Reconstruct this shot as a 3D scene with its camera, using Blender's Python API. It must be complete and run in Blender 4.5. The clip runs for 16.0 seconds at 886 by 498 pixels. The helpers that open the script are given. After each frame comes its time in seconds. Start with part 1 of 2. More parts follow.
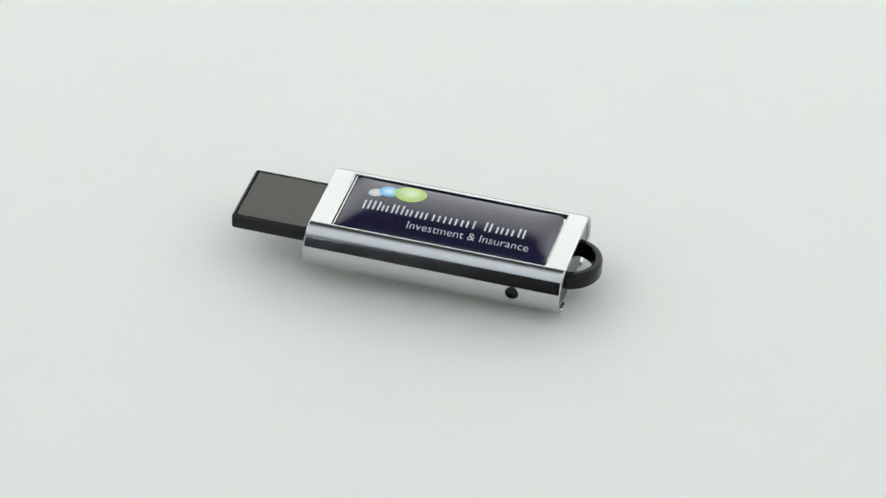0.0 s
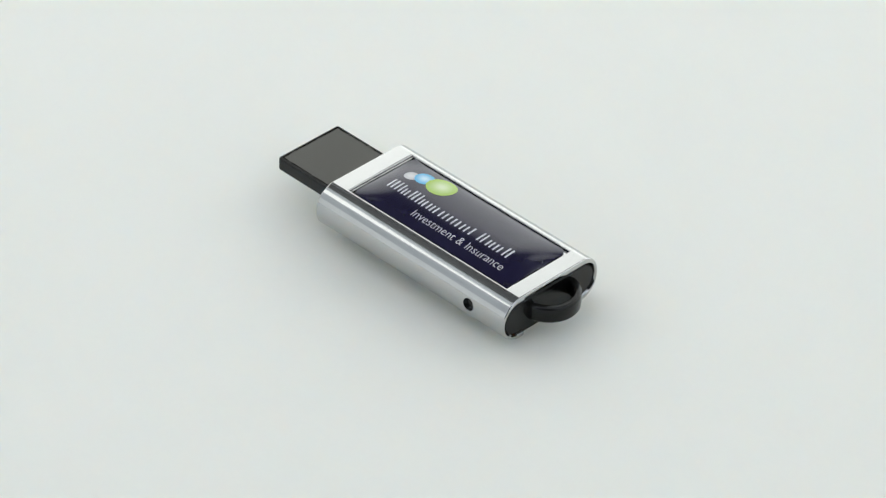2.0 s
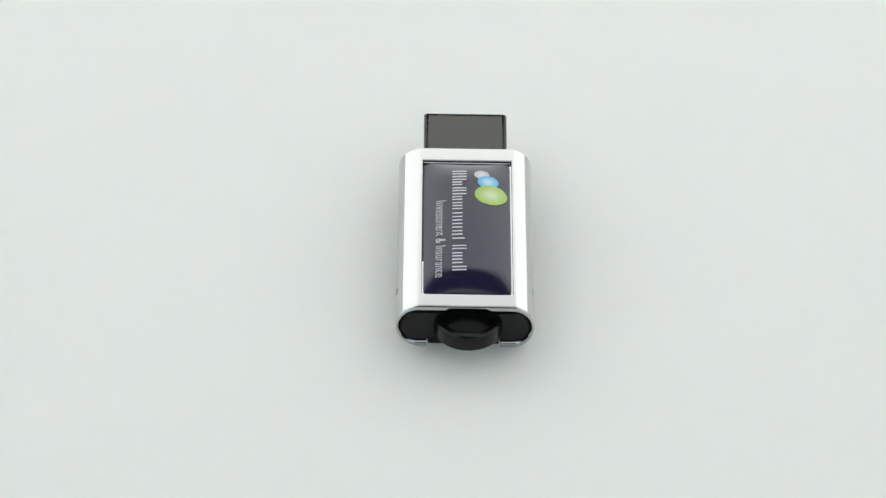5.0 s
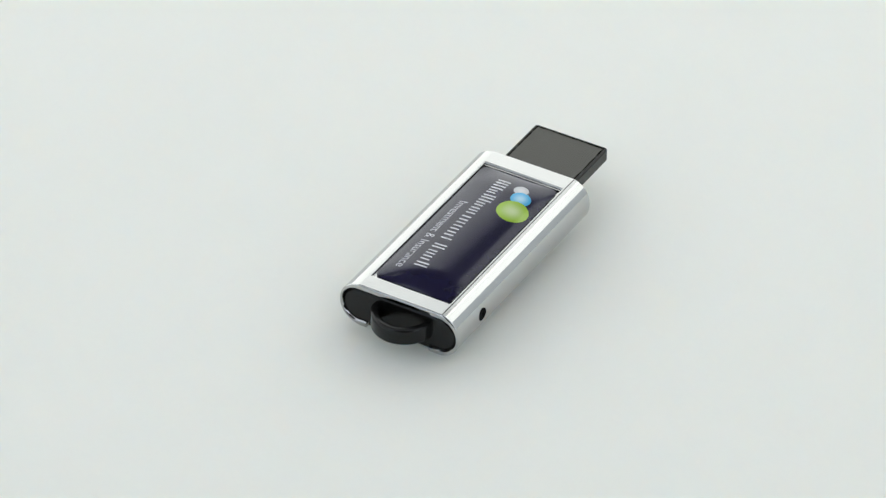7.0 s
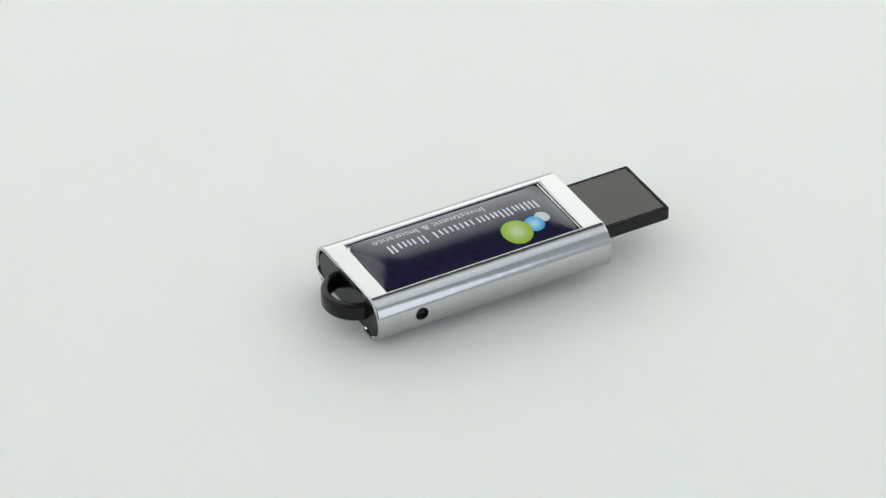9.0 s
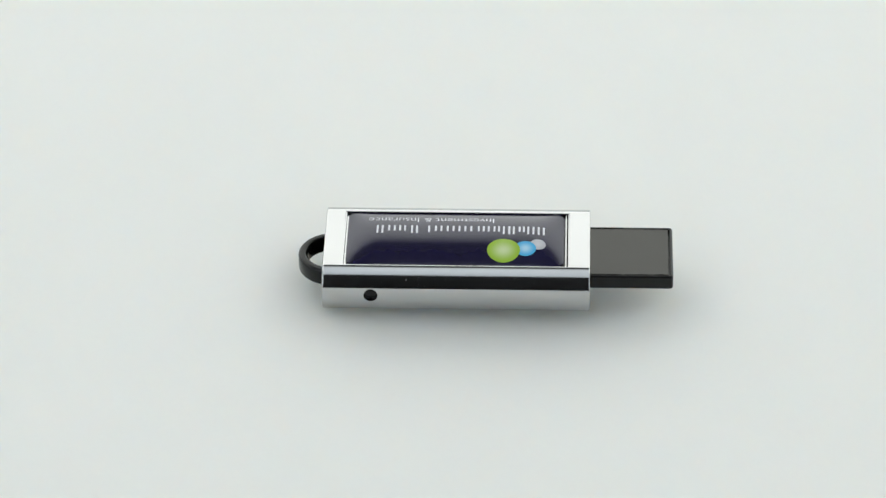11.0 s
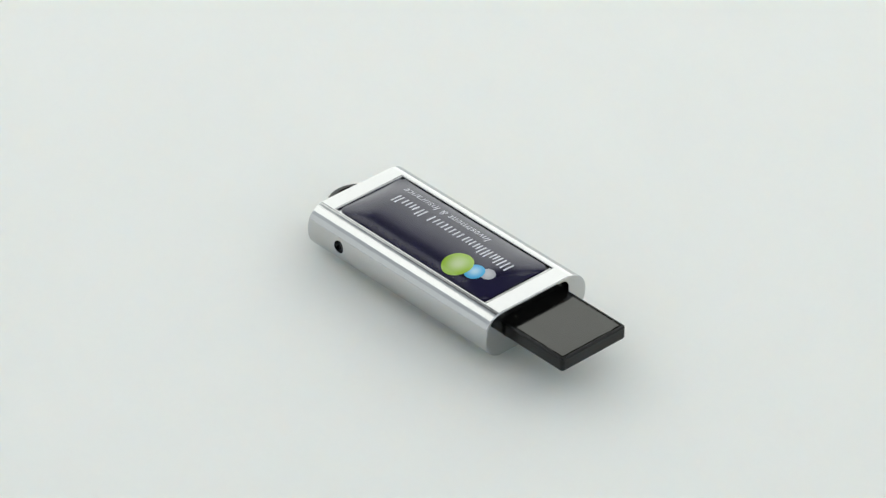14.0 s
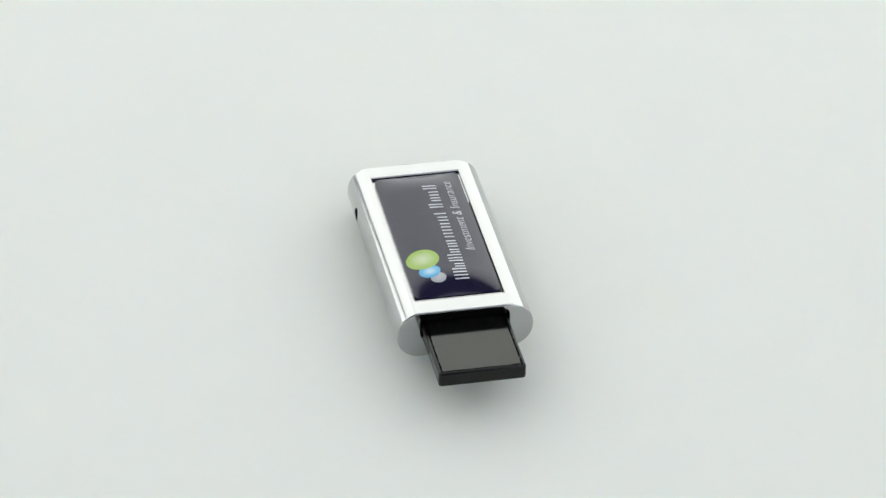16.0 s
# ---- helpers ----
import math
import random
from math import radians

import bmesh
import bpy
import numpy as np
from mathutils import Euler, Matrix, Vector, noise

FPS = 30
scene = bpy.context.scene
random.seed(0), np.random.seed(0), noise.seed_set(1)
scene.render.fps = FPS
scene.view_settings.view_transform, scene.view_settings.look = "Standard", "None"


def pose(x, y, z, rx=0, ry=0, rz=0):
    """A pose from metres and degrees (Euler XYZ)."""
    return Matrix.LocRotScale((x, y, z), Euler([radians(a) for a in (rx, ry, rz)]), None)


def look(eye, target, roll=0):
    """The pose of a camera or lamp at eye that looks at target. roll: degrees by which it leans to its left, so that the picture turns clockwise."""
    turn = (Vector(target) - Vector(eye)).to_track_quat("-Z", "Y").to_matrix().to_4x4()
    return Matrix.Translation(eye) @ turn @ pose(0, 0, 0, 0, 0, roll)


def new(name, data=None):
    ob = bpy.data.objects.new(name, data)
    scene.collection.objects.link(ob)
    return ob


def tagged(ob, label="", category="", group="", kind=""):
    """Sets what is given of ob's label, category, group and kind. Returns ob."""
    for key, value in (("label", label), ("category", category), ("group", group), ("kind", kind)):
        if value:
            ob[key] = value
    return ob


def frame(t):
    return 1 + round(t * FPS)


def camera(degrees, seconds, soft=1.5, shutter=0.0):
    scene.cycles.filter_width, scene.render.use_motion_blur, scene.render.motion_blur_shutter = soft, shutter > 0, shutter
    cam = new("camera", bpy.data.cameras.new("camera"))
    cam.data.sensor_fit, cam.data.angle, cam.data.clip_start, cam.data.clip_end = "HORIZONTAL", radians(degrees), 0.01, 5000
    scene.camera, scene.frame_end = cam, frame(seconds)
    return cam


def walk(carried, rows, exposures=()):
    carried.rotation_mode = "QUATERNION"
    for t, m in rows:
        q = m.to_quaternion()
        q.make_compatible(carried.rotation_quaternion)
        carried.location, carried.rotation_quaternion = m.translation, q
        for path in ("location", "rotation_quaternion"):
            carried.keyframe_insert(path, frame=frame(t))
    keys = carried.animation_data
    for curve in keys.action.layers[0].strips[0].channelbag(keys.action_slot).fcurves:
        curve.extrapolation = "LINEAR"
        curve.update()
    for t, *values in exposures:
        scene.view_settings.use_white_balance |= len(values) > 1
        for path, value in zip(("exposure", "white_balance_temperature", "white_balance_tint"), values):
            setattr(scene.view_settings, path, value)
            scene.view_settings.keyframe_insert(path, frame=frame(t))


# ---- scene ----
# ---- camera: it stands still on a long lens ----
cam = camera(12.0, 16.0, soft=1.4)
EYE = Vector((0.0, -0.48595, 0.35235))
YAW, PITCH, ROLL = radians(0.129), radians(-35.624), 1.309
AHEAD = Vector((-math.sin(YAW) * math.cos(PITCH), math.cos(YAW) * math.cos(PITCH), math.sin(PITCH)))
STAND = look(EYE, EYE + 0.6 * AHEAD, ROLL)
walk(cam, [(0.0, STAND), (16.0, STAND)])

# ---- light: soft panels at the back, the sides, the top and both front corners of a white tent ----
world = bpy.data.worlds.new("world")
scene.world = world
world.use_nodes = True
world.node_tree.nodes["Background"].inputs[0].default_value = (0.05, 0.053, 0.055, 1)
world.node_tree.nodes["Background"].inputs[1].default_value = 0.3


def panel(name, eye, target, width, height, radiance, colour):
    data = bpy.data.lights.new(name, "AREA")
    data.shape, data.size, data.size_y = "RECTANGLE", width, height
    data.energy, data.color = radiance * math.pi * width * height, colour
    ob = new(name, data)
    ob.matrix_world = look(eye, target)
    return ob


LIGHT, COOL = (0.995, 1.0, 0.93), (0.89, 0.975, 1.08)
# the back light fades towards its top
for z, height, radiance in ((0.33, 0.60, 1.72), (0.66, 0.06, 1.45), (0.72, 0.06, 1.05), (0.78, 0.06, 0.65), (0.84, 0.06, 0.30)):
    panel("panel_back", (0, 0.84, z), (0, -0.2, z), 1.66, height, radiance, LIGHT)
panel("panel_corner", (-0.62, 0.83, 0.91), (-0.2, -0.2, 0.8), 0.50, 0.52, 1.5, LIGHT)
panel("panel_corner", (0.62, 0.83, 0.91), (0.2, -0.2, 0.8), 0.50, 0.52, 1.5, LIGHT)
panel("panel_side", (-0.87, 0.46, 0.63), (0.2, 0.34, 0.52), 0.70, 1.20, 1.75, LIGHT)
panel("panel_side", (0.87, 0.46, 0.63), (-0.2, 0.34, 0.52), 0.70, 1.20, 1.75, LIGHT)
# added low fill lamps: they brighten the foot of the side walls mirrored in the chrome
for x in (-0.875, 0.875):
    panel("side_fill_low", (x, -0.22, 0.21), (0, -0.22, 0.21), 0.62, 0.38, 0.45, LIGHT)
panel("panel_top", (0, -0.08, 1.27), (0, -0.08, 0), 1.70, 0.68, 0.48, COOL)
panel("panel_front", (-0.67, -0.75, 0.64), (0, 0, 0.36), 0.50, 1.12, 1.36, COOL)
panel("panel_front", (0.67, -0.75, 0.64), (0, 0, 0.36), 0.50, 1.12, 1.36, COOL)
scene.view_settings.exposure = -0.525


# ---- materials ----
def material(name, base, rough=0.5, metal=0.0, ior=1.5, grain=0.0, scale=400.0, bump=0.0, bump_scale=300.0, wear=0.0, peel=0.0, peel_scale=700.0):
    """A Principled surface with grain in the colour, wear in the gloss and a fine relief, all in object space."""
    mat = bpy.data.materials.new(name)
    mat.use_nodes = True
    nt = mat.node_tree
    p = nt.nodes["Principled BSDF"]
    p.inputs["Base Color"].default_value = (*base, 1)
    p.inputs["Roughness"].default_value = rough
    p.inputs["Metallic"].default_value = metal
    p.inputs["IOR"].default_value = ior
    co = nt.nodes.new("ShaderNodeTexCoord")

    def noise_at(s, detail):
        n = nt.nodes.new("ShaderNodeTexNoise")
        n.inputs["Scale"].default_value, n.inputs["Detail"].default_value = s, detail
        nt.links.new(co.outputs["Object"], n.inputs["Vector"])
        return n

    if grain:
        n, big = noise_at(scale, 4), noise_at(scale / 12, 2)
        add = nt.nodes.new("ShaderNodeMath")
        add.operation = "ADD"
        nt.links.new(n.outputs[0], add.inputs[0])
        nt.links.new(big.outputs[0], add.inputs[1])
        r = nt.nodes.new("ShaderNodeMapRange")
        r.inputs[1].default_value, r.inputs[2].default_value = 0.6, 1.4
        r.inputs[3].default_value, r.inputs[4].default_value = 1 - grain, 1 + grain
        nt.links.new(add.outputs[0], r.inputs[0])
        mul = nt.nodes.new("ShaderNodeVectorMath")
        mul.operation = "SCALE"
        mul.inputs[0].default_value = base
        nt.links.new(r.outputs[0], mul.inputs["Scale"])
        nt.links.new(mul.outputs[0], p.inputs["Base Color"])
    if wear:
        n = noise_at(bump_scale * 0.7, 5)
        r = nt.nodes.new("ShaderNodeMapRange")
        r.inputs[1].default_value, r.inputs[2].default_value = 0.4, 0.75
        r.inputs[3].default_value, r.inputs[4].default_value = rough, rough + wear
        nt.links.new(n.outputs[0], r.inputs[0])
        nt.links.new(r.outputs[0], p.inputs["Roughness"])
    if bump:
        n = noise_at(bump_scale, 3)
        b = nt.nodes.new("ShaderNodeBump")
        b.inputs["Strength"].default_value = 1.0
        b.inputs["Distance"].default_value = bump
        nt.links.new(n.outputs[0], b.inputs["Height"])
        nt.links.new(b.outputs[0], p.inputs["Normal"])
        if peel:
            fine = nt.nodes.new("ShaderNodeBump")
            fine.inputs["Distance"].default_value = peel
            nt.links.new(noise_at(peel_scale, 3).outputs[0], fine.inputs["Height"])
            nt.links.new(b.outputs[0], fine.inputs["Normal"])
            nt.links.new(fine.outputs[0], p.inputs["Normal"])
    return mat


def spot_print(name, heart, rim, centre, radius):
    """Printed spot whose ink fades from a pale heart to a full-coloured rim, under clear resin."""
    mat = material(name, rim, 0.06, ior=1.55)
    nt = mat.node_tree
    co = nt.nodes.new("ShaderNodeTexCoord")
    sub = nt.nodes.new("ShaderNodeVectorMath")
    sub.operation = "DISTANCE"
    sub.inputs[1].default_value = centre
    nt.links.new(co.outputs["Object"], sub.inputs[0])
    ramp = nt.nodes.new("ShaderNodeMapRange")
    ramp.interpolation_type = "SMOOTHSTEP"
    ramp.inputs[1].default_value, ramp.inputs[2].default_value = 0.0, radius * 0.95
    nt.links.new(sub.outputs["Value"], ramp.inputs[0])
    mix = nt.nodes.new("ShaderNodeMix")
    mix.data_type = "RGBA"
    mix.inputs[6].default_value, mix.inputs[7].default_value = (*heart, 1), (*rim, 1)
    nt.links.new(ramp.outputs[0], mix.inputs[0])
    nt.links.new(mix.outputs[2], nt.nodes["Principled BSDF"].inputs["Base Color"])
    return mat


ACRYLIC = material("white_acrylic", (0.866, 0.866, 0.820), 0.75, grain=0.006, scale=900, bump=0.000004, bump_scale=2500)
table = ACRYLIC.node_tree.nodes["Principled BSDF"]
table.inputs["Subsurface Weight"].default_value = 1.0
table.inputs["Subsurface Radius"].default_value = (0.88, 0.96, 1.06)
table.inputs["Subsurface Scale"].default_value = 0.018
FABRIC = material("white_fabric", (0.74, 0.77, 0.81), 0.9, grain=0.03, scale=300)
BLACK_CLOTH = material("black_cloth", (0.006, 0.006, 0.007), 0.95, grain=0.2, scale=200)
GREY_CLOTH = material("grey_cloth", (0.11, 0.112, 0.118), 0.95, grain=0.2, scale=200)
CHROME = material("chrome", (0.515, 0.516, 0.514), 0.07, metal=1.0, bump=0.00003, bump_scale=80, wear=0.05, peel=0.000004)
BLACK = material("black_plastic", (0.005, 0.005, 0.005), 0.19, ior=1.38, grain=0.12, scale=900, bump=0.0000004, bump_scale=2000, wear=0.06)
GLOSS_BLACK = material("glossy_black_cover", (0.006, 0.006, 0.0055), 0.10, ior=1.52, bump=0.0000004, bump_scale=900, wear=0.05)
GLOSS_BLACK.node_tree.nodes["Principled BSDF"].inputs["Specular Tint"].default_value = (1.0, 0.99, 0.90, 1)
NAVY = material("navy_print_under_resin", (0.011, 0.009, 0.034), 0.13, ior=1.50, grain=0.12, scale=700, bump=0.0000008, bump_scale=350)
WHITE_INK = material("white_print_under_resin", (0.68, 0.68, 0.72), 0.06, ior=1.5, grain=0.03, scale=900)

# ---- mesh helpers; millimetres in, metres out ----
MM = 0.001


def finish(bm, name, mat, smooth=True, angle=28.0):
    bmesh.ops.recalc_face_normals(bm, faces=bm.faces)
    me = bpy.data.meshes.new(name)
    bm.to_mesh(me)
    bm.free()
    me.materials.append(mat)
    soften(me, smooth, angle)
    return me


def soften(me, smooth=True, angle=28.0):
    me.polygons.foreach_set("use_smooth", [smooth] * len(me.polygons))
    if smooth:
        me.set_sharp_from_angle(angle=radians(angle))
        for f in me.polygons:
            n = f.normal
            if max(abs(n.x), abs(n.y), abs(n.z)) > 0.99995:
                f.use_smooth = False


def part(name, me, parent, label="", m=None):
    ob = new(name, me)
    ob.parent = parent
    if m is not None:
        ob.matrix_local = m
    return tagged(ob, label)


def stadium(y0, y1, z0, z1, r=None, n=40):
    """Outline in y and z with round ends, anticlockwise, in millimetres."""
    r = min((z1 - z0) / 2, (y1 - y0) / 2) if r is None else r
    out = []
    for cy, cz, a0 in ((y1 - r, z1 - r, 0), (y0 + r, z1 - r, 90), (y0 + r, z0 + r, 180), (y1 - r, z0 + r, 270)):
        for i in range(n + 1):
            a = radians(a0 + 90 * i / n)
            out.append((cy + r * math.cos(a), cz + r * math.sin(a)))
    clean = [out[0]]
    for q in out[1:]:
        if math.dist(q, clean[-1]) > 1e-4:
            clean.append(q)
    if math.dist(clean[0], clean[-1]) < 1e-4:
        clean.pop()
    return clean


def prism_x(rings):
    """A closed solid through rings of (x, outline)."""
    bm = bmesh.new()
    loops = [[bm.verts.new((x * MM, y * MM, z * MM)) for y, z in outline] for x, outline in rings]
    for a, b in zip(loops, loops[1:]):
        for i in range(len(a)):
            j = (i + 1) % len(a)
            bm.faces.new((a[i], a[j], b[j], b[i]))
    bm.faces.new(loops[0][::-1])
    bm.faces.new(loops[-1])
    bmesh.ops.recalc_face_normals(bm, faces=bm.faces)
    return bm


def bar(x0, x1, y0, y1, z0, z1, r=0.0, seg=3):
    bm = bmesh.new()
    bmesh.ops.create_cube(bm, size=1.0)
    for v in bm.verts:
        v.co = Vector(((x0 if v.co.x < 0 else x1) * MM, (y0 if v.co.y < 0 else y1) * MM, (z0 if v.co.z < 0 else z1) * MM))
    if r:
        bmesh.ops.bevel(bm, geom=bm.edges[:], offset=r * MM, segments=seg, profile=0.5, affect="EDGES")
    return bm


def rod(centre, axis, radius, length, seg=40):
    bm = bmesh.new()
    bmesh.ops.create_cone(bm, cap_ends=True, segments=seg, radius1=radius * MM, radius2=radius * MM, depth=length * MM)
    turn = Vector((0, 0, 1)).rotation_difference(Vector(axis)).to_matrix().to_4x4()
    bmesh.ops.transform(bm, matrix=Matrix.Translation(Vector(centre) * MM) @ turn, verts=bm.verts)
    return bm


def carved(bm, cutters, name, mat, union=(), angle=28.0):
    """The solid bm with the solids in cutters taken away, as a finished mesh."""
    me = bpy.data.meshes.new(name)
    bm.to_mesh(me)
    bm.free()
    ob, tools = new(name, me), []
    for cut, how in [(c, "DIFFERENCE") for c in cutters] + [(u, "UNION") for u in union]:
        bmesh.ops.recalc_face_normals(cut, faces=cut.faces)
        tool = bpy.data.meshes.new("tool")
        cut.to_mesh(tool)
        cut.free()
        tools.append(new("tool", tool))
        mod = ob.modifiers.new("carve", "BOOLEAN")
        mod.operation, mod.object, mod.solver = how, tools[-1], "EXACT"
    bpy.context.view_layer.update()
    out = bpy.data.meshes.new_from_object(ob.evaluated_get(bpy.context.evaluated_depsgraph_get()))
    for o in (ob, *tools):
        data = o.data
        bpy.data.objects.remove(o)
        bpy.data.meshes.remove(data)
    out.name = name
    out.materials.clear()
    out.materials.append(mat)
    soften(out, True, angle)
    return out


# ---- setting: a white tent with a dark open front ----
def sheet(name, corners, mat, label, thick=0.004, category=""):
    """A flat sheet through four corners, with its thickness behind it."""
    bm = bmesh.new()
    top = [bm.verts.new(c) for c in corners]
    n = (top[1].co - top[0].co).cross(top[3].co - top[0].co).normalized() * thick
    low = [bm.verts.new(v.co - n) for v in top]
    bm.faces.new(top)
    bm.faces.new(low[::-1])
    for i in range(4):
        j = (i + 1) % 4
        bm.faces.new((top[j], top[i], low[i], low[j]))
    ob = new(name, finish(bm, name, mat, smooth=False))
    return tagged(ob, label, category, kind="structure")


X, BACK, FRONT, TOP = 0.90, 0.90, -1.00, 1.30
sheet("floor", [(-1.0, -1.1, 0), (1.0, -1.1, 0), (1.0, 1.0, 0), (-1.0, 1.0, 0)], ACRYLIC, "plain seamless matt white acrylic table surface", 0.06)
sheet("wall_back", [(-X, BACK, 0.002), (X, BACK, 0.002), (X, BACK, TOP), (-X, BACK, TOP)], FABRIC, "plain white fabric back wall of a light tent")
sheet("wall_left", [(-X, FRONT, 0.002), (-X, BACK - 0.006, 0.002), (-X, BACK - 0.006, TOP), (-X, FRONT, TOP)], FABRIC, "plain white fabric side wall of a light tent")
sheet("wall_right", [(X, BACK - 0.006, 0.002), (X, FRONT, 0.002), (X, FRONT, TOP), (X, BACK - 0.006, TOP)], FABRIC, "plain white fabric side wall of a light tent")
sheet("ceiling", [(-X - 0.01, FRONT, TOP + 0.003), (-X - 0.01, BACK, TOP + 0.003), (X + 0.01, BACK, TOP + 0.003), (X + 0.01, FRONT, TOP + 0.003)], FABRIC, "plain white fabric top of a light tent")
sheet("wall_front", [(X, FRONT - 0.006, 0.002), (-X, FRONT - 0.006, 0.002), (-X, FRONT - 0.006, TOP), (X, FRONT - 0.006, TOP)], FABRIC, "plain white fabric front wall of a light tent")
# added unseen sheet: gives the chrome its dark front to mirror
sheet("dark_front_flag", [(0.49, -0.97, 0.003), (-0.53, -0.97, 0.003), (-0.40, -0.52, TOP - 0.01), (0.262, -0.52, TOP - 0.01)], BLACK_CLOTH, "unseen matt black cloth added for the dark open front of the tent", 0.003)
# two added unseen strips: they darken what the chrome and the label mirror
sheet("top_flag", [(-0.68, 0.40, 1.262), (-0.68, 0.84, 1.262), (0.68, 0.84, 1.262), (0.68, 0.40, 1.262)], GREY_CLOTH, "unseen matt grey cloth strip added to darken reflections of the tent's top", -0.003)
sheet("back_flag", [(-0.37, 0.865, 0.88), (0.37, 0.865, 0.88), (0.37, 0.865, 1.25), (-0.37, 0.865, 1.25)], GREY_CLOTH, "unseen matt grey cloth strip added to darken reflections above the back light", 0.003)

# ---- the flash drive ----
X0, X1 = -19.65, 17.80          # shell, plug end to loop end
Y0, Y1, ZB = -7.59, 11.60, -7.12  # shell, sides and underside; its top is z = 0
LX0, LX1, LY0, LY1 = -16.49, 14.83, -4.08, 8.62  # printed plate's recess
GAP, END_GAP = 0.22, 0.56         # between the recess and the plate; at the plug end
YM = (Y0 + Y1) / 2

usb = new("usb_flash_drive")
usb.empty_display_size = 0.005
tagged(usb, "small chrome flash drive with black plug out and navy domed label", "flash drive")


BULGE, DROP = {1: 2.60, -1: 3.10}, 0.80   # how far each side stands out past the flat top, and where their round pulls


def side_point(t, d=0.0, sign=1):
    """Point and outward normal of one side's upper half, from the top edge (t = 0) to mid-height (t = 1); y from the widest line."""
    h, b, c = -ZB / 2 - d, BULGE[sign] - 0.7 * d, DROP
    y = -b * (1 - t) ** 2
    z = h * (1 - t) ** 2 + 2 * t * (1 - t) * (h - c)
    dy = 2 * b * (1 - t)
    dz = -2 * h * (1 - t) + 2 * (1 - 2 * t) * (h - c)
    n = math.hypot(dy, dz)
    return y - d, z, -dz / n, dy / n


CUT, BREAK = 0.15, 0.05          # how far the broken long edge reaches over the top and down the side


def section(d=0.0):
    """Outline of the sleeve in y and z, drawn in by d, with its long edges just broken."""
    half, sides = -ZB / 2 - d, {}
    for sign in (1, -1):
        y0, _, _, _ = side_point(0, d, sign)
        y1, z1, _, _ = side_point(BREAK, d, sign)
        top = []
        for k in range(10):
            t = k / 9
            top.append(((1 - t) ** 2 * (y0 - CUT) + 2 * t * (1 - t) * y0 + t * t * y1, (1 - t) ** 2 * half + 2 * t * (1 - t) * half + t * t * z1))
        top += [side_point(BREAK + (1 - BREAK) * k / 34, d, sign)[:2] for k in range(1, 35)]
        sides[sign] = [(y, -z) for y, z in top[:-1]] + top[::-1]
    left = [(-y, z) for y, z in sides[-1]][::-1]
    return [(Y1 + y, z + ZB / 2) for y, z in sides[1]] + [(Y0 + y, z + ZB / 2) for y, z in left]


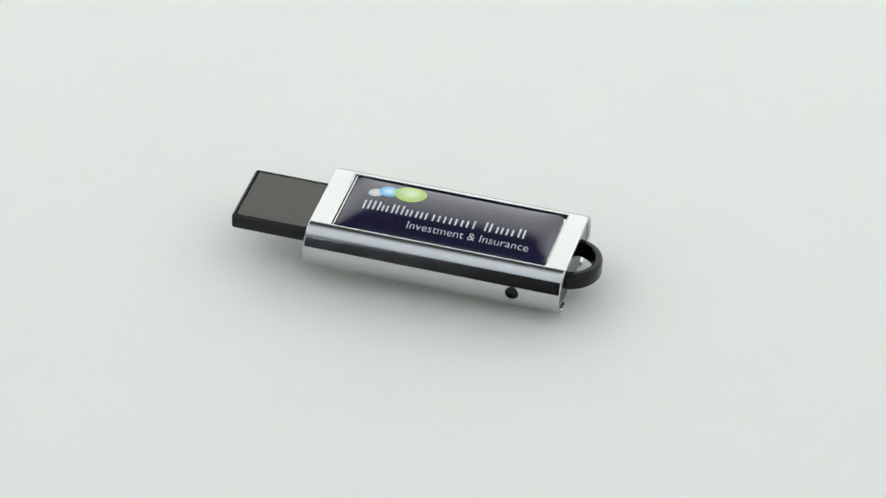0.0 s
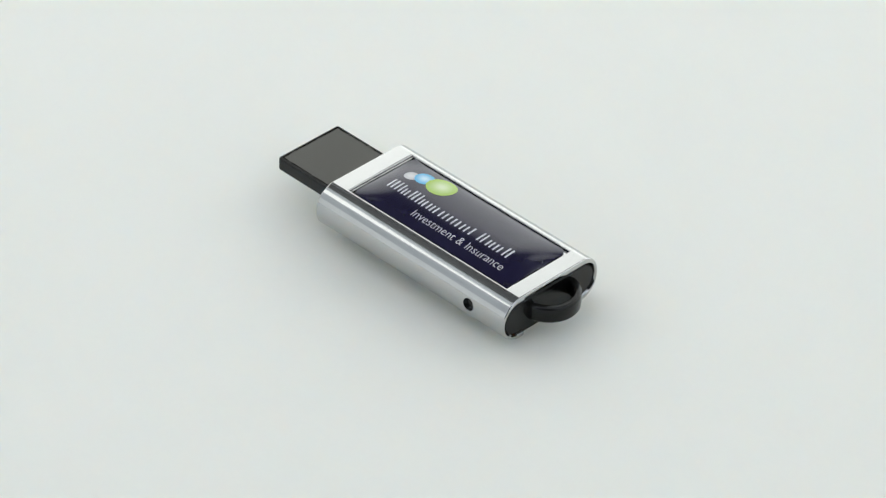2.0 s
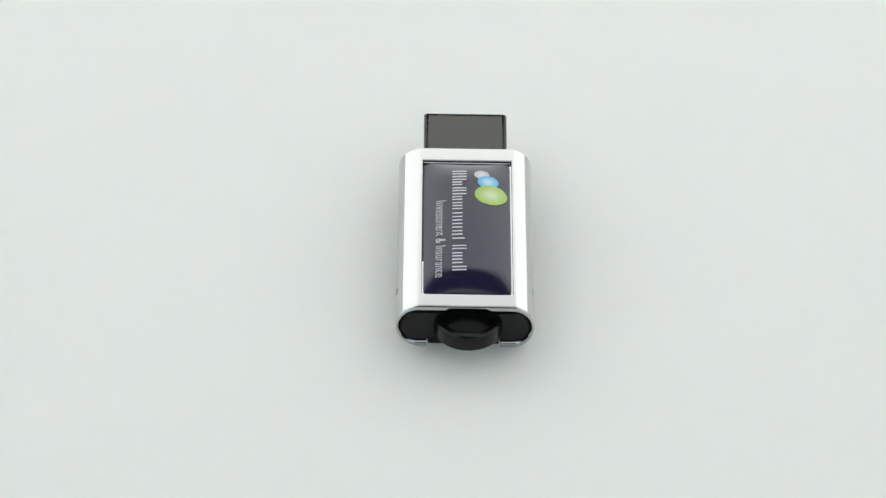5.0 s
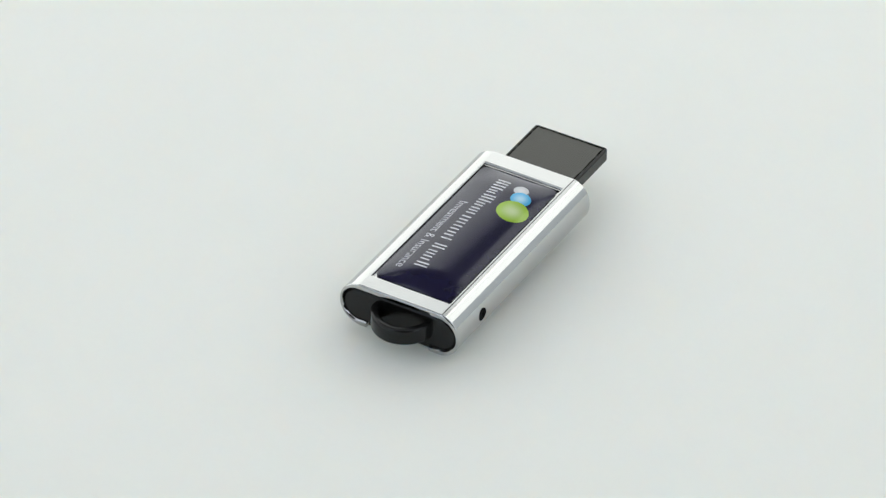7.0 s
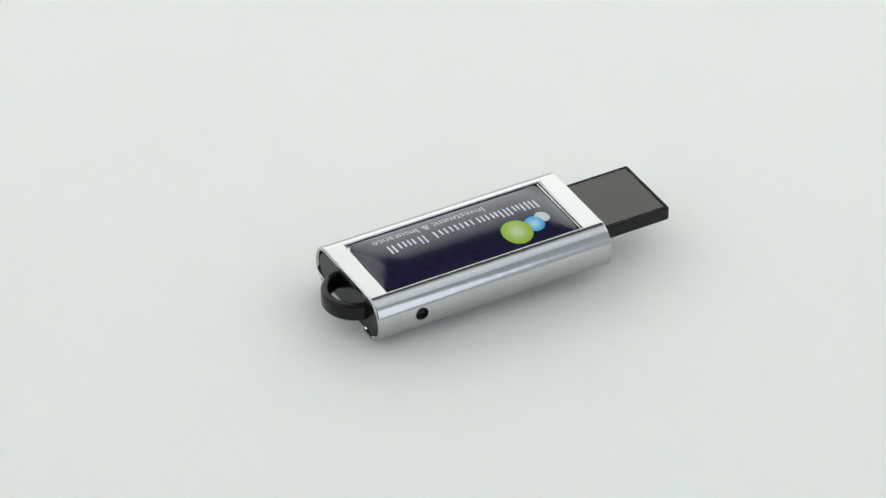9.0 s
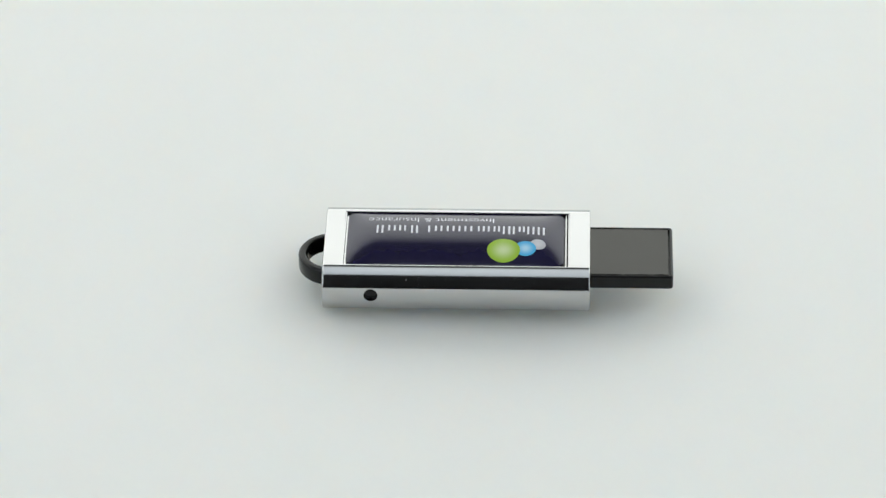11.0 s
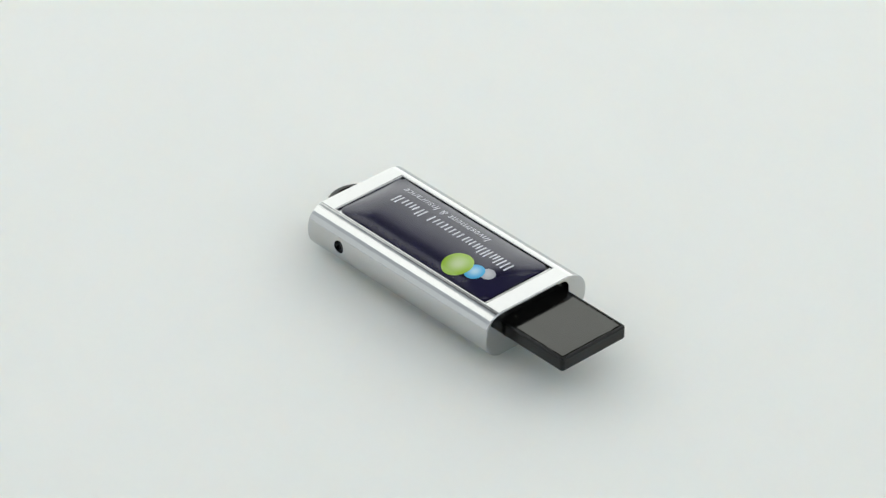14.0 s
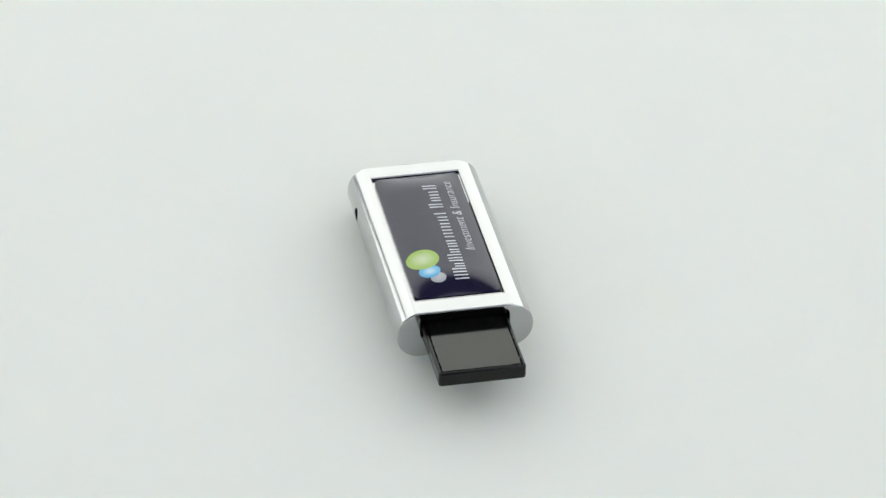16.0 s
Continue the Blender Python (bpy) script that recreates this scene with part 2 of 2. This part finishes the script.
def build_shell():
    rings = []
    for i in range(6):
        a = radians(90 * i / 5)
        d = 0.18 * (1 - math.sin(a))
        rings.append((X0 + 0.18 * (1 - math.cos(a)), section(d)))
    rings += [(X0 + k, section()) for k in (0.45, 0.9)] + [(X1 - k, section()) for k in (1.1, 0.55)]
    for i in range(6):
        a = radians(90 - 90 * i / 5)
        d = 0.26 * (1 - math.sin(a))
        rings.append((X1 - 0.26 * (1 - math.cos(a)), section(d)))
    gap = stadium(-4.25, 8.42, -4.62, -0.34, 1.35, 12)
    mouth = prism_x([(-21, gap), (8, gap)])
    def room(d):
        return stadium(Y0 + 0.50 - d, Y1 - 0.50 + d, ZB + 0.92 - d, -0.90 + d)
    hollow = prism_x([(9, room(0)), (17.40, room(0)), (17.62, room(0.07)), (17.84, room(0.26)), (19, room(0.26))])
    arch = [(YM + 7.92 * math.cos(a), -5.95 + 5.66 * math.sin(a)) for a in (radians(14 + 152 * k / 60) for k in range(61))]
    thumb = prism_x([(15.9, arch), (21.9, arch)])
    slot = bar(9.0, 19, -3.3, 6.9, -8, -5)
    recess = bmesh.new()
    steps = []
    fillet = [(-0.28 + 0.28 * math.sin(a), 0.28 * (1 - math.cos(a)), 0.16 * (1 - math.cos(a))) for a in (math.pi * i / 16 for i in range(9))]
    for z, dx, dy in ((-0.45, 0, 0), *fillet, (0.30, 0.28, 0.16)):
        steps.append([recess.verts.new((x * MM, y * MM, z * MM)) for x, y in ((LX0 - dx, LY0 - dy), (LX1 + dx, LY0 - dy), (LX1 + dx, LY1 + dy), (LX0 - dx, LY1 + dy))])
    for p, q in zip(steps, steps[1:]):
        for i in range(4):
            recess.faces.new((p[i], p[(i + 1) % 4], q[(i + 1) % 4], q[i]))
    recess.faces.new(steps[0][::-1])
    recess.faces.new(steps[-1])
    holes = [rod((10.97, Y0, -3.30), (0, 1, 0), 0.98, 5), rod((10.97, Y1, -3.30), (0, 1, 0), 0.98, 5)]
    me = carved(prism_x(rings), [mouth, hollow, thumb, slot, recess, *holes], "shell", CHROME)
    # true normals on the round sides
    normals = [Vector(n.vector) for n in me.corner_normals]
    lines = {}
    for sign in (1, -1):
        y0, half, _, _ = side_point(0, 0, sign)
        y1, z1, _, _ = side_point(BREAK, 0, sign)
        line = []
        for k in range(300):
            t = k / 300
            dy, dz = (1 - t) * CUT + t * (y1 - y0), t * (z1 - half)
            n = math.hypot(dy, dz)
            line.append((y0 - (1 - t) ** 2 * CUT + t * t * (y1 - y0), half + t * t * (z1 - half), -dz / n, dy / n))
        line += [side_point(BREAK + (1 - BREAK) * k / 340, 0, sign) for k in range(341)]
        lines[sign] = line, np.array([-p[1] for p in line])
    for f in me.polygons:
        if f.normal.z > 0.9995 and abs(f.center.z) < 0.01 * MM:
            for k in f.loop_indices:
                normals[k] = Vector((0, 0, 1))
            continue
        outs = []
        for k in f.loop_indices:
            x, y, z = me.vertices[me.loops[k].vertex_index].co / MM
            right, z = y > YM, z - ZB / 2
            line, heights = lines[1 if right else -1]
            p = line[min(int(np.searchsorted(heights, -abs(z))), len(line) - 1)]
            off = y - Y1 if right else Y0 - y
            if abs(off - p[0]) > 0.03 or abs(abs(z) - p[1]) > 0.03 or not X0 + 0.16 < x < X1 - 0.24:
                break
            outs.append((k, Vector((0, p[2] if right else -p[2], math.copysign(p[3], z)))))
        else:
            if max(abs(f.normal.z), abs(f.normal.x)) < 0.9995:
                for k, n in outs:
                    normals[k] = n
    me.normals_split_custom_set(normals)
    return me


shell = part("shell", build_shell(), usb, "mirror-bright chrome sleeve with rounded sides")


def dome(x, y):
    """Height of the resin dome in millimetres over the printed plate."""
    def rise(d, reach, power):
        k = max(0.0, min(1.0, d / reach))
        return 1 - (1 - k) ** power
    a = rise(min(x - LX0 - END_GAP, LX1 - GAP - x), 5.0, 2.0)
    b = rise(min(y - LY0 - GAP, LY1 - GAP - y), 6.13, 2.0)
    return -0.14 + 0.95 * (a * b) ** 0.90


def build_label():
    nx, ny = 150, 64
    x0, x1, y0, y1 = LX0 + END_GAP, LX1 - GAP, LY0 + GAP, LY1 - GAP
    bm = bmesh.new()
    rows = []
    for i in range(nx + 1):
        u = 0.5 - 0.5 * math.cos(math.pi * i / nx)
        u = 0.5 * u + 0.5 * i / nx
        x = x0 + (x1 - x0) * u
        row = []
        for j in range(ny + 1):
            w = 0.5 - 0.5 * math.cos(math.pi * j / ny)
            y = y0 + (y1 - y0) * (0.5 * w + 0.5 * j / ny)
            # rounded plan corners
            px, py, r = x, y, 1.1
            cx, cy = min(max(x, x0 + r), x1 - r), min(max(y, y0 + r), y1 - r)
            dx, dy = x - cx, y - cy
            if dx and dy:
                m = max(abs(dx), abs(dy)) / math.hypot(dx, dy)
                px, py = cx + dx * m, cy + dy * m
            row.append(bm.verts.new((px * MM, py * MM, dome(px, py) * MM)))
        rows.append(row)
    for a, b in zip(rows, rows[1:]):
        for j in range(ny):
            bm.faces.new((a[j], b[j], b[j + 1], a[j + 1]))
    edge = [e for e in bm.edges if e.is_boundary]
    low = bmesh.ops.extrude_edge_only(bm, edges=edge)["geom"]
    for v in low:
        if isinstance(v, bmesh.types.BMVert):
            v.co.z = -0.445 * MM
    return finish(bm, "label_plate", NAVY, angle=40)


# a low step in the gap before the plate
part("step", finish(bar(LX0 + 0.14, LX0 + 0.34, LY0 + 0.06, LY1 - 0.06, -0.46, -0.20, 0.05, 2), "step", CHROME), shell)

label = part("label_plate", build_label(), usb, "navy printed plate under a clear resin dome")


def disc(cx, cy, radius, lift):
    bm = bmesh.new()
    prev, n, rings = None, 56, 8
    for k in range(rings + 1):
        rr = radius * k / rings
        ring = []
        for i in range(1 if k == 0 else n):
            a = 2 * math.pi * i / n
            x, y = cx + rr * math.cos(a), cy + rr * math.sin(a)
            ring.append(bm.verts.new((x * MM, y * MM, (dome(x, y) + lift) * MM)))
        if k == 1:
            for i in range(n):
                bm.faces.new((prev[0], ring[i], ring[(i + 1) % n]))
        elif k > 1:
            for i in range(n):
                j = (i + 1) % n
                bm.faces.new((prev[i], ring[i], ring[j], prev[j]))
        prev = ring
    return bm


for name, cx, cy, r, lift, heart, rim in (
        ("grey_spot", -12.30, 4.35, 1.10, 0.010, (0.62, 0.62, 0.63), (0.50, 0.50, 0.52)),
        ("blue_spot", -10.55, 5.25, 1.50, 0.016, (0.48, 0.72, 0.86), (0.09, 0.44, 0.74)),
        ("green_spot", -7.50, 5.65, 2.32, 0.022, (0.62, 0.72, 0.40), (0.34, 0.52, 0.06))):
    ink = spot_print(name, heart, rim, (cx * MM, cy * MM, dome(cx, cy) * MM), r * MM)
    part(name, finish(disc(cx, cy, r, lift), name, ink), label, name.replace("_", " ") + " printed on the label")


def draped(me, x0, x1, y0, y1, lift):
    """Fits a flat mesh into the rectangle and lays it over the dome."""
    xs, ys = [v.co.x for v in me.vertices], [v.co.y for v in me.vertices]
    ax, bx, ay, by = min(xs), max(xs), min(ys), max(ys)
    for v in me.vertices:
        x = x0 + (x1 - x0) * (v.co.x - ax) / (bx - ax)
        y = y0 + (y1 - y0) * (v.co.y - ay) / (by - ay)
        v.co = Vector((x * MM, y * MM, (dome(x, y) + lift) * MM))


def lettering(words, x0, x1, y0, y1):
    data = bpy.data.curves.new("lettering", "FONT")
    data.body, data.resolution_u, data.offset = words, 3, -0.009
    ob = new("lettering", data)
    bpy.context.view_layer.update()
    me = bpy.data.meshes.new_from_object(ob.evaluated_get(bpy.context.evaluated_depsgraph_get()))
    bpy.data.objects.remove(ob)
    me.materials.clear()
    me.materials.append(WHITE_INK)
    bm = bmesh.new()
    bm.from_mesh(me)
    bmesh.ops.triangulate(bm, faces=bm.faces)
    bm.to_mesh(me)
    bm.free()
    draped(me, x0, x1, y0, y1, 0.02)
    for f in me.polygons:
        f.use_smooth = True
    return me


part("tagline", lettering("Investment & Insurance", -6.05, 11.65, -2.20, -0.80), label, "small white lettering")


def build_name_bars():
    """The maker's name as plain upright bars of its size and colour: (advance, stems, tall)."""
    letters = [(1.55, (0.12, 0.52, 0.92, 1.32), 1), (0.75, (0.12, 0.45), 0), (1.2, (0.15, 0.5, 0.92), 1), (0.8, (0.1, 0.45), 0), (0.75, (0.1, 0.48), 0),
               (0.58, (0.12,), 0), (1.4, (0.12, 0.58, 1.04), 0), (0.92, (0.1, 0.55), 0), (0.95, (0.12, 0.55), 0), (0.5, (0.12,), 2), (0.45, (), 0),
               (0.95, (0.12, 0.5), 1), (0.78, (0.1, 0.48), 0), (0.95, (0.12, 0.55), 0), (0.85, (0.12, 0.5), 1)]
    total = sum(a for a, _, _ in letters)
    at = 0.0
    for advance, stems, tall in letters:
        for s in stems:
            x, w, top = (at + s) / total * 24.3 - 13.45, 0.27, (1.42, 2.0, 1.75)[tall]
            bm, low = bmesh.new(), None
            for k in range(7):
                y = 0.15 + top * k / 6
                pair = [bm.verts.new(((x + dx) * MM, y * MM, (dome(x + dx, y) + 0.012) * MM)) for dx in (0, w)]
                if low:
                    bm.faces.new((low[0], low[1], pair[1], pair[0]))
                low = pair
            part("name_bar", finish(bm, "name_bar", WHITE_INK), label)
        at += advance


build_name_bars()

# specks of dust on the sleeve's sides
DUST = material("pale_dust", (0.55, 0.55, 0.53), 0.8, grain=0.1, scale=4000)


def speck(parent, x, y, z, r):
    bm = bmesh.new()
    bmesh.ops.create_icosphere(bm, subdivisions=2, radius=r * MM)
    for v in bm.verts:
        v.co *= 0.8 + 0.4 * noise.noise(v.co * 9000 + Vector((x, y, z)))
    part("dust_speck", finish(bm, "dust_speck", DUST), parent, "", pose(x * MM, y * MM, z * MM))


def on_side(x, t, sign):
    """A point on the round side, t of the way from the top edge to mid-height."""
    y, z, _, _ = side_point(t, 0, sign)
    return x, Y1 + y if sign > 0 else Y0 - y, z + ZB / 2


for x, t, sign, r in ((6.0, 0.45, 1, 0.08), (-9.2, 0.36, 1, 0.06), (-15.8, 0.6, -1, 0.07)):
    speck(shell, *on_side(x, t, sign), r)

# sliding core: plug, cover, end cap and key loop
def build_plug():
    bm = bar(-31.32, 6.0, -4.02, 8.12, -4.18, -2.03)
    ups = [e for e in bm.edges if abs(e.verts[0].co.z - e.verts[1].co.z) > 0.5 * MM]
    bmesh.ops.bevel(bm, geom=ups, offset=0.50 * MM, segments=6, profile=0.5, affect="EDGES")
    rims = [e for e in bm.edges if abs(e.verts[0].co.z - e.verts[1].co.z) < 0.1 * MM]
    bmesh.ops.bevel(bm, geom=rims, offset=0.30 * MM, segments=5, profile=0.5, affect="EDGES")
    return carved(bm, [bar(-30.92, 3.0, -3.62, 7.72, -3.0, -1.0)], "plug", BLACK)


def build_cover():
    """The let-in cover, whose trimmed edge wavers beside the plug's rim."""
    rng = random.Random(4)
    x0, x1, y0, y1 = -30.68, 2.8, -3.37, 7.47
    line = []
    for ax, ay, bx, by in ((x0, y0, x1, y0), (x1, y0, x1, y1), (x1, y1, x0, y1), (x0, y1, x0, y0)):
        n = max(int(math.hypot(bx - ax, by - ay) / 0.32), 2)
        for k in range(n):
            off = 0.05 * rng.uniform(-1, 1) + 0.04 * noise.noise(Vector((ax + k * 0.3, ay, 3.1))) + (0.07 if rng.random() < 0.08 else 0)
            dx, dy = (by - ay), -(bx - ax)
            d = math.hypot(dx, dy)
            line.append((ax + (bx - ax) * k / n + off * dx / d, ay + (by - ay) * k / n + off * dy / d))
    bm = bmesh.new()
    loops = [[bm.verts.new((x * MM, y * MM, z * MM)) for x, y in line] for z in (-3.10, -2.045)]
    for i in range(len(line)):
        j = (i + 1) % len(line)
        bm.faces.new((loops[0][i], loops[0][j], loops[1][j], loops[1][i]))
    bm.faces.new(loops[0][::-1])
    bm.faces.new(loops[1])
    return finish(bm, "plug_cover", GLOSS_BLACK)


plug = part("plug", build_plug(), usb, "flat black plastic plug tongue with a raised rim")
cover = part("plug_cover", build_cover(), plug, "glossy black cover on the plug")
nub = finish(bar(-0.22, 0.22, -0.12, 0.12, -0.3, 0.03, 0.05, 2), "nub", BLACK)
for x, y in ((-29.3, -3.50), (-24.6, -3.50), (-28.4, 7.60), (-24.3, 7.60)):
    part("nub", nub, plug, "", pose(x * MM, y * MM, -2.05 * MM))


# added black block: stands for the dark void above the plug
part("mouth_block", finish(bar(-18.9, 7.0, -4.15, 8.32, -1.98, -0.42, 0.1, 2), "mouth_block", BLACK), usb, "black block added to keep the sleeve's mouth dark")


speck(cover, -19.56, 5.75, -2.05, 0.07)


def build_cap():
    outline = stadium(Y0 + 0.53, Y1 - 0.53, ZB + 0.94, -1.15)
    inner = stadium(Y0 + 0.75, Y1 - 0.75, ZB + 1.16, -1.37)
    foot = bar(9.5, 17.3, -3.15, 6.75, ZB + 0.22, -5.0, 0.12, 2)
    return carved(prism_x([(9.2, outline), (17.35, outline), (17.55, inner)]), [], "end_cap", BLACK, union=[foot])


cap = part("end_cap", build_cap(), usb, "black plastic end cap inside the sleeve")


def build_loop():
    """Flat key loop: half a ring lying level, with soft edges."""
    cy, cx, ro, ri, z0, z1 = 2.45, 16.55, 5.0, 3.75, -4.95, -2.35
    prof = []
    rr = 0.42
    for px, pz, a0 in ((ro - rr, z1 - rr, 0), (ri + rr, z1 - rr, 90), (ri + rr, z0 + rr, 180), (ro - rr, z0 + rr, 270)):
        for i in range(5):
            a = radians(a0 + 90 * i / 4)
            prof.append((px + rr * math.cos(a), pz + rr * math.sin(a)))
    bm, loops, n = bmesh.new(), [], 64
    for k in range(n + 1):
        a = radians(-90 + 180 * k / n)
        loops.append([bm.verts.new(((cx + r * math.cos(a)) * MM, (cy + r * math.sin(a) * 0.97) * MM, z * MM)) for r, z in prof])
    for a, b in zip(loops, loops[1:]):
        for i in range(len(a)):
            j = (i + 1) % len(a)
            bm.faces.new((a[i], a[j], b[j], b[i]))
    bm.faces.new(loops[0])
    bm.faces.new(loops[-1][::-1])
    return finish(bm, "key_loop", BLACK, angle=50)


part("key_loop", build_loop(), cap, "black plastic key loop")
for y, side in ((Y0 + 1.55, -1), (Y1 - 1.55, 1)):
    part("latch", finish(rod((11.0, y, -3.3), (0, 1, 0), 0.95, 1.0, 24), "latch", BLACK), cap)

# ---- the turning of the drive on its table ----
LIFT, TILT, LEAN = 7.59, 1.50, 0.12
TURN = (-14.39, -28.92, -43.78, -58.84, -74.03, -89.28, -104.56, -119.84, -135.10, -150.35, -165.61, -180.86, -196.14, -211.44, -226.76, -242.11, -257.50)


def motions():
    rows = [(float(t), pose(0, 0, LIFT * MM, 0, 0, turn) @ pose(0, 0, 0, LEAN, TILT, 0)) for t, turn in enumerate(TURN)]
    walk(usb, rows)


motions()
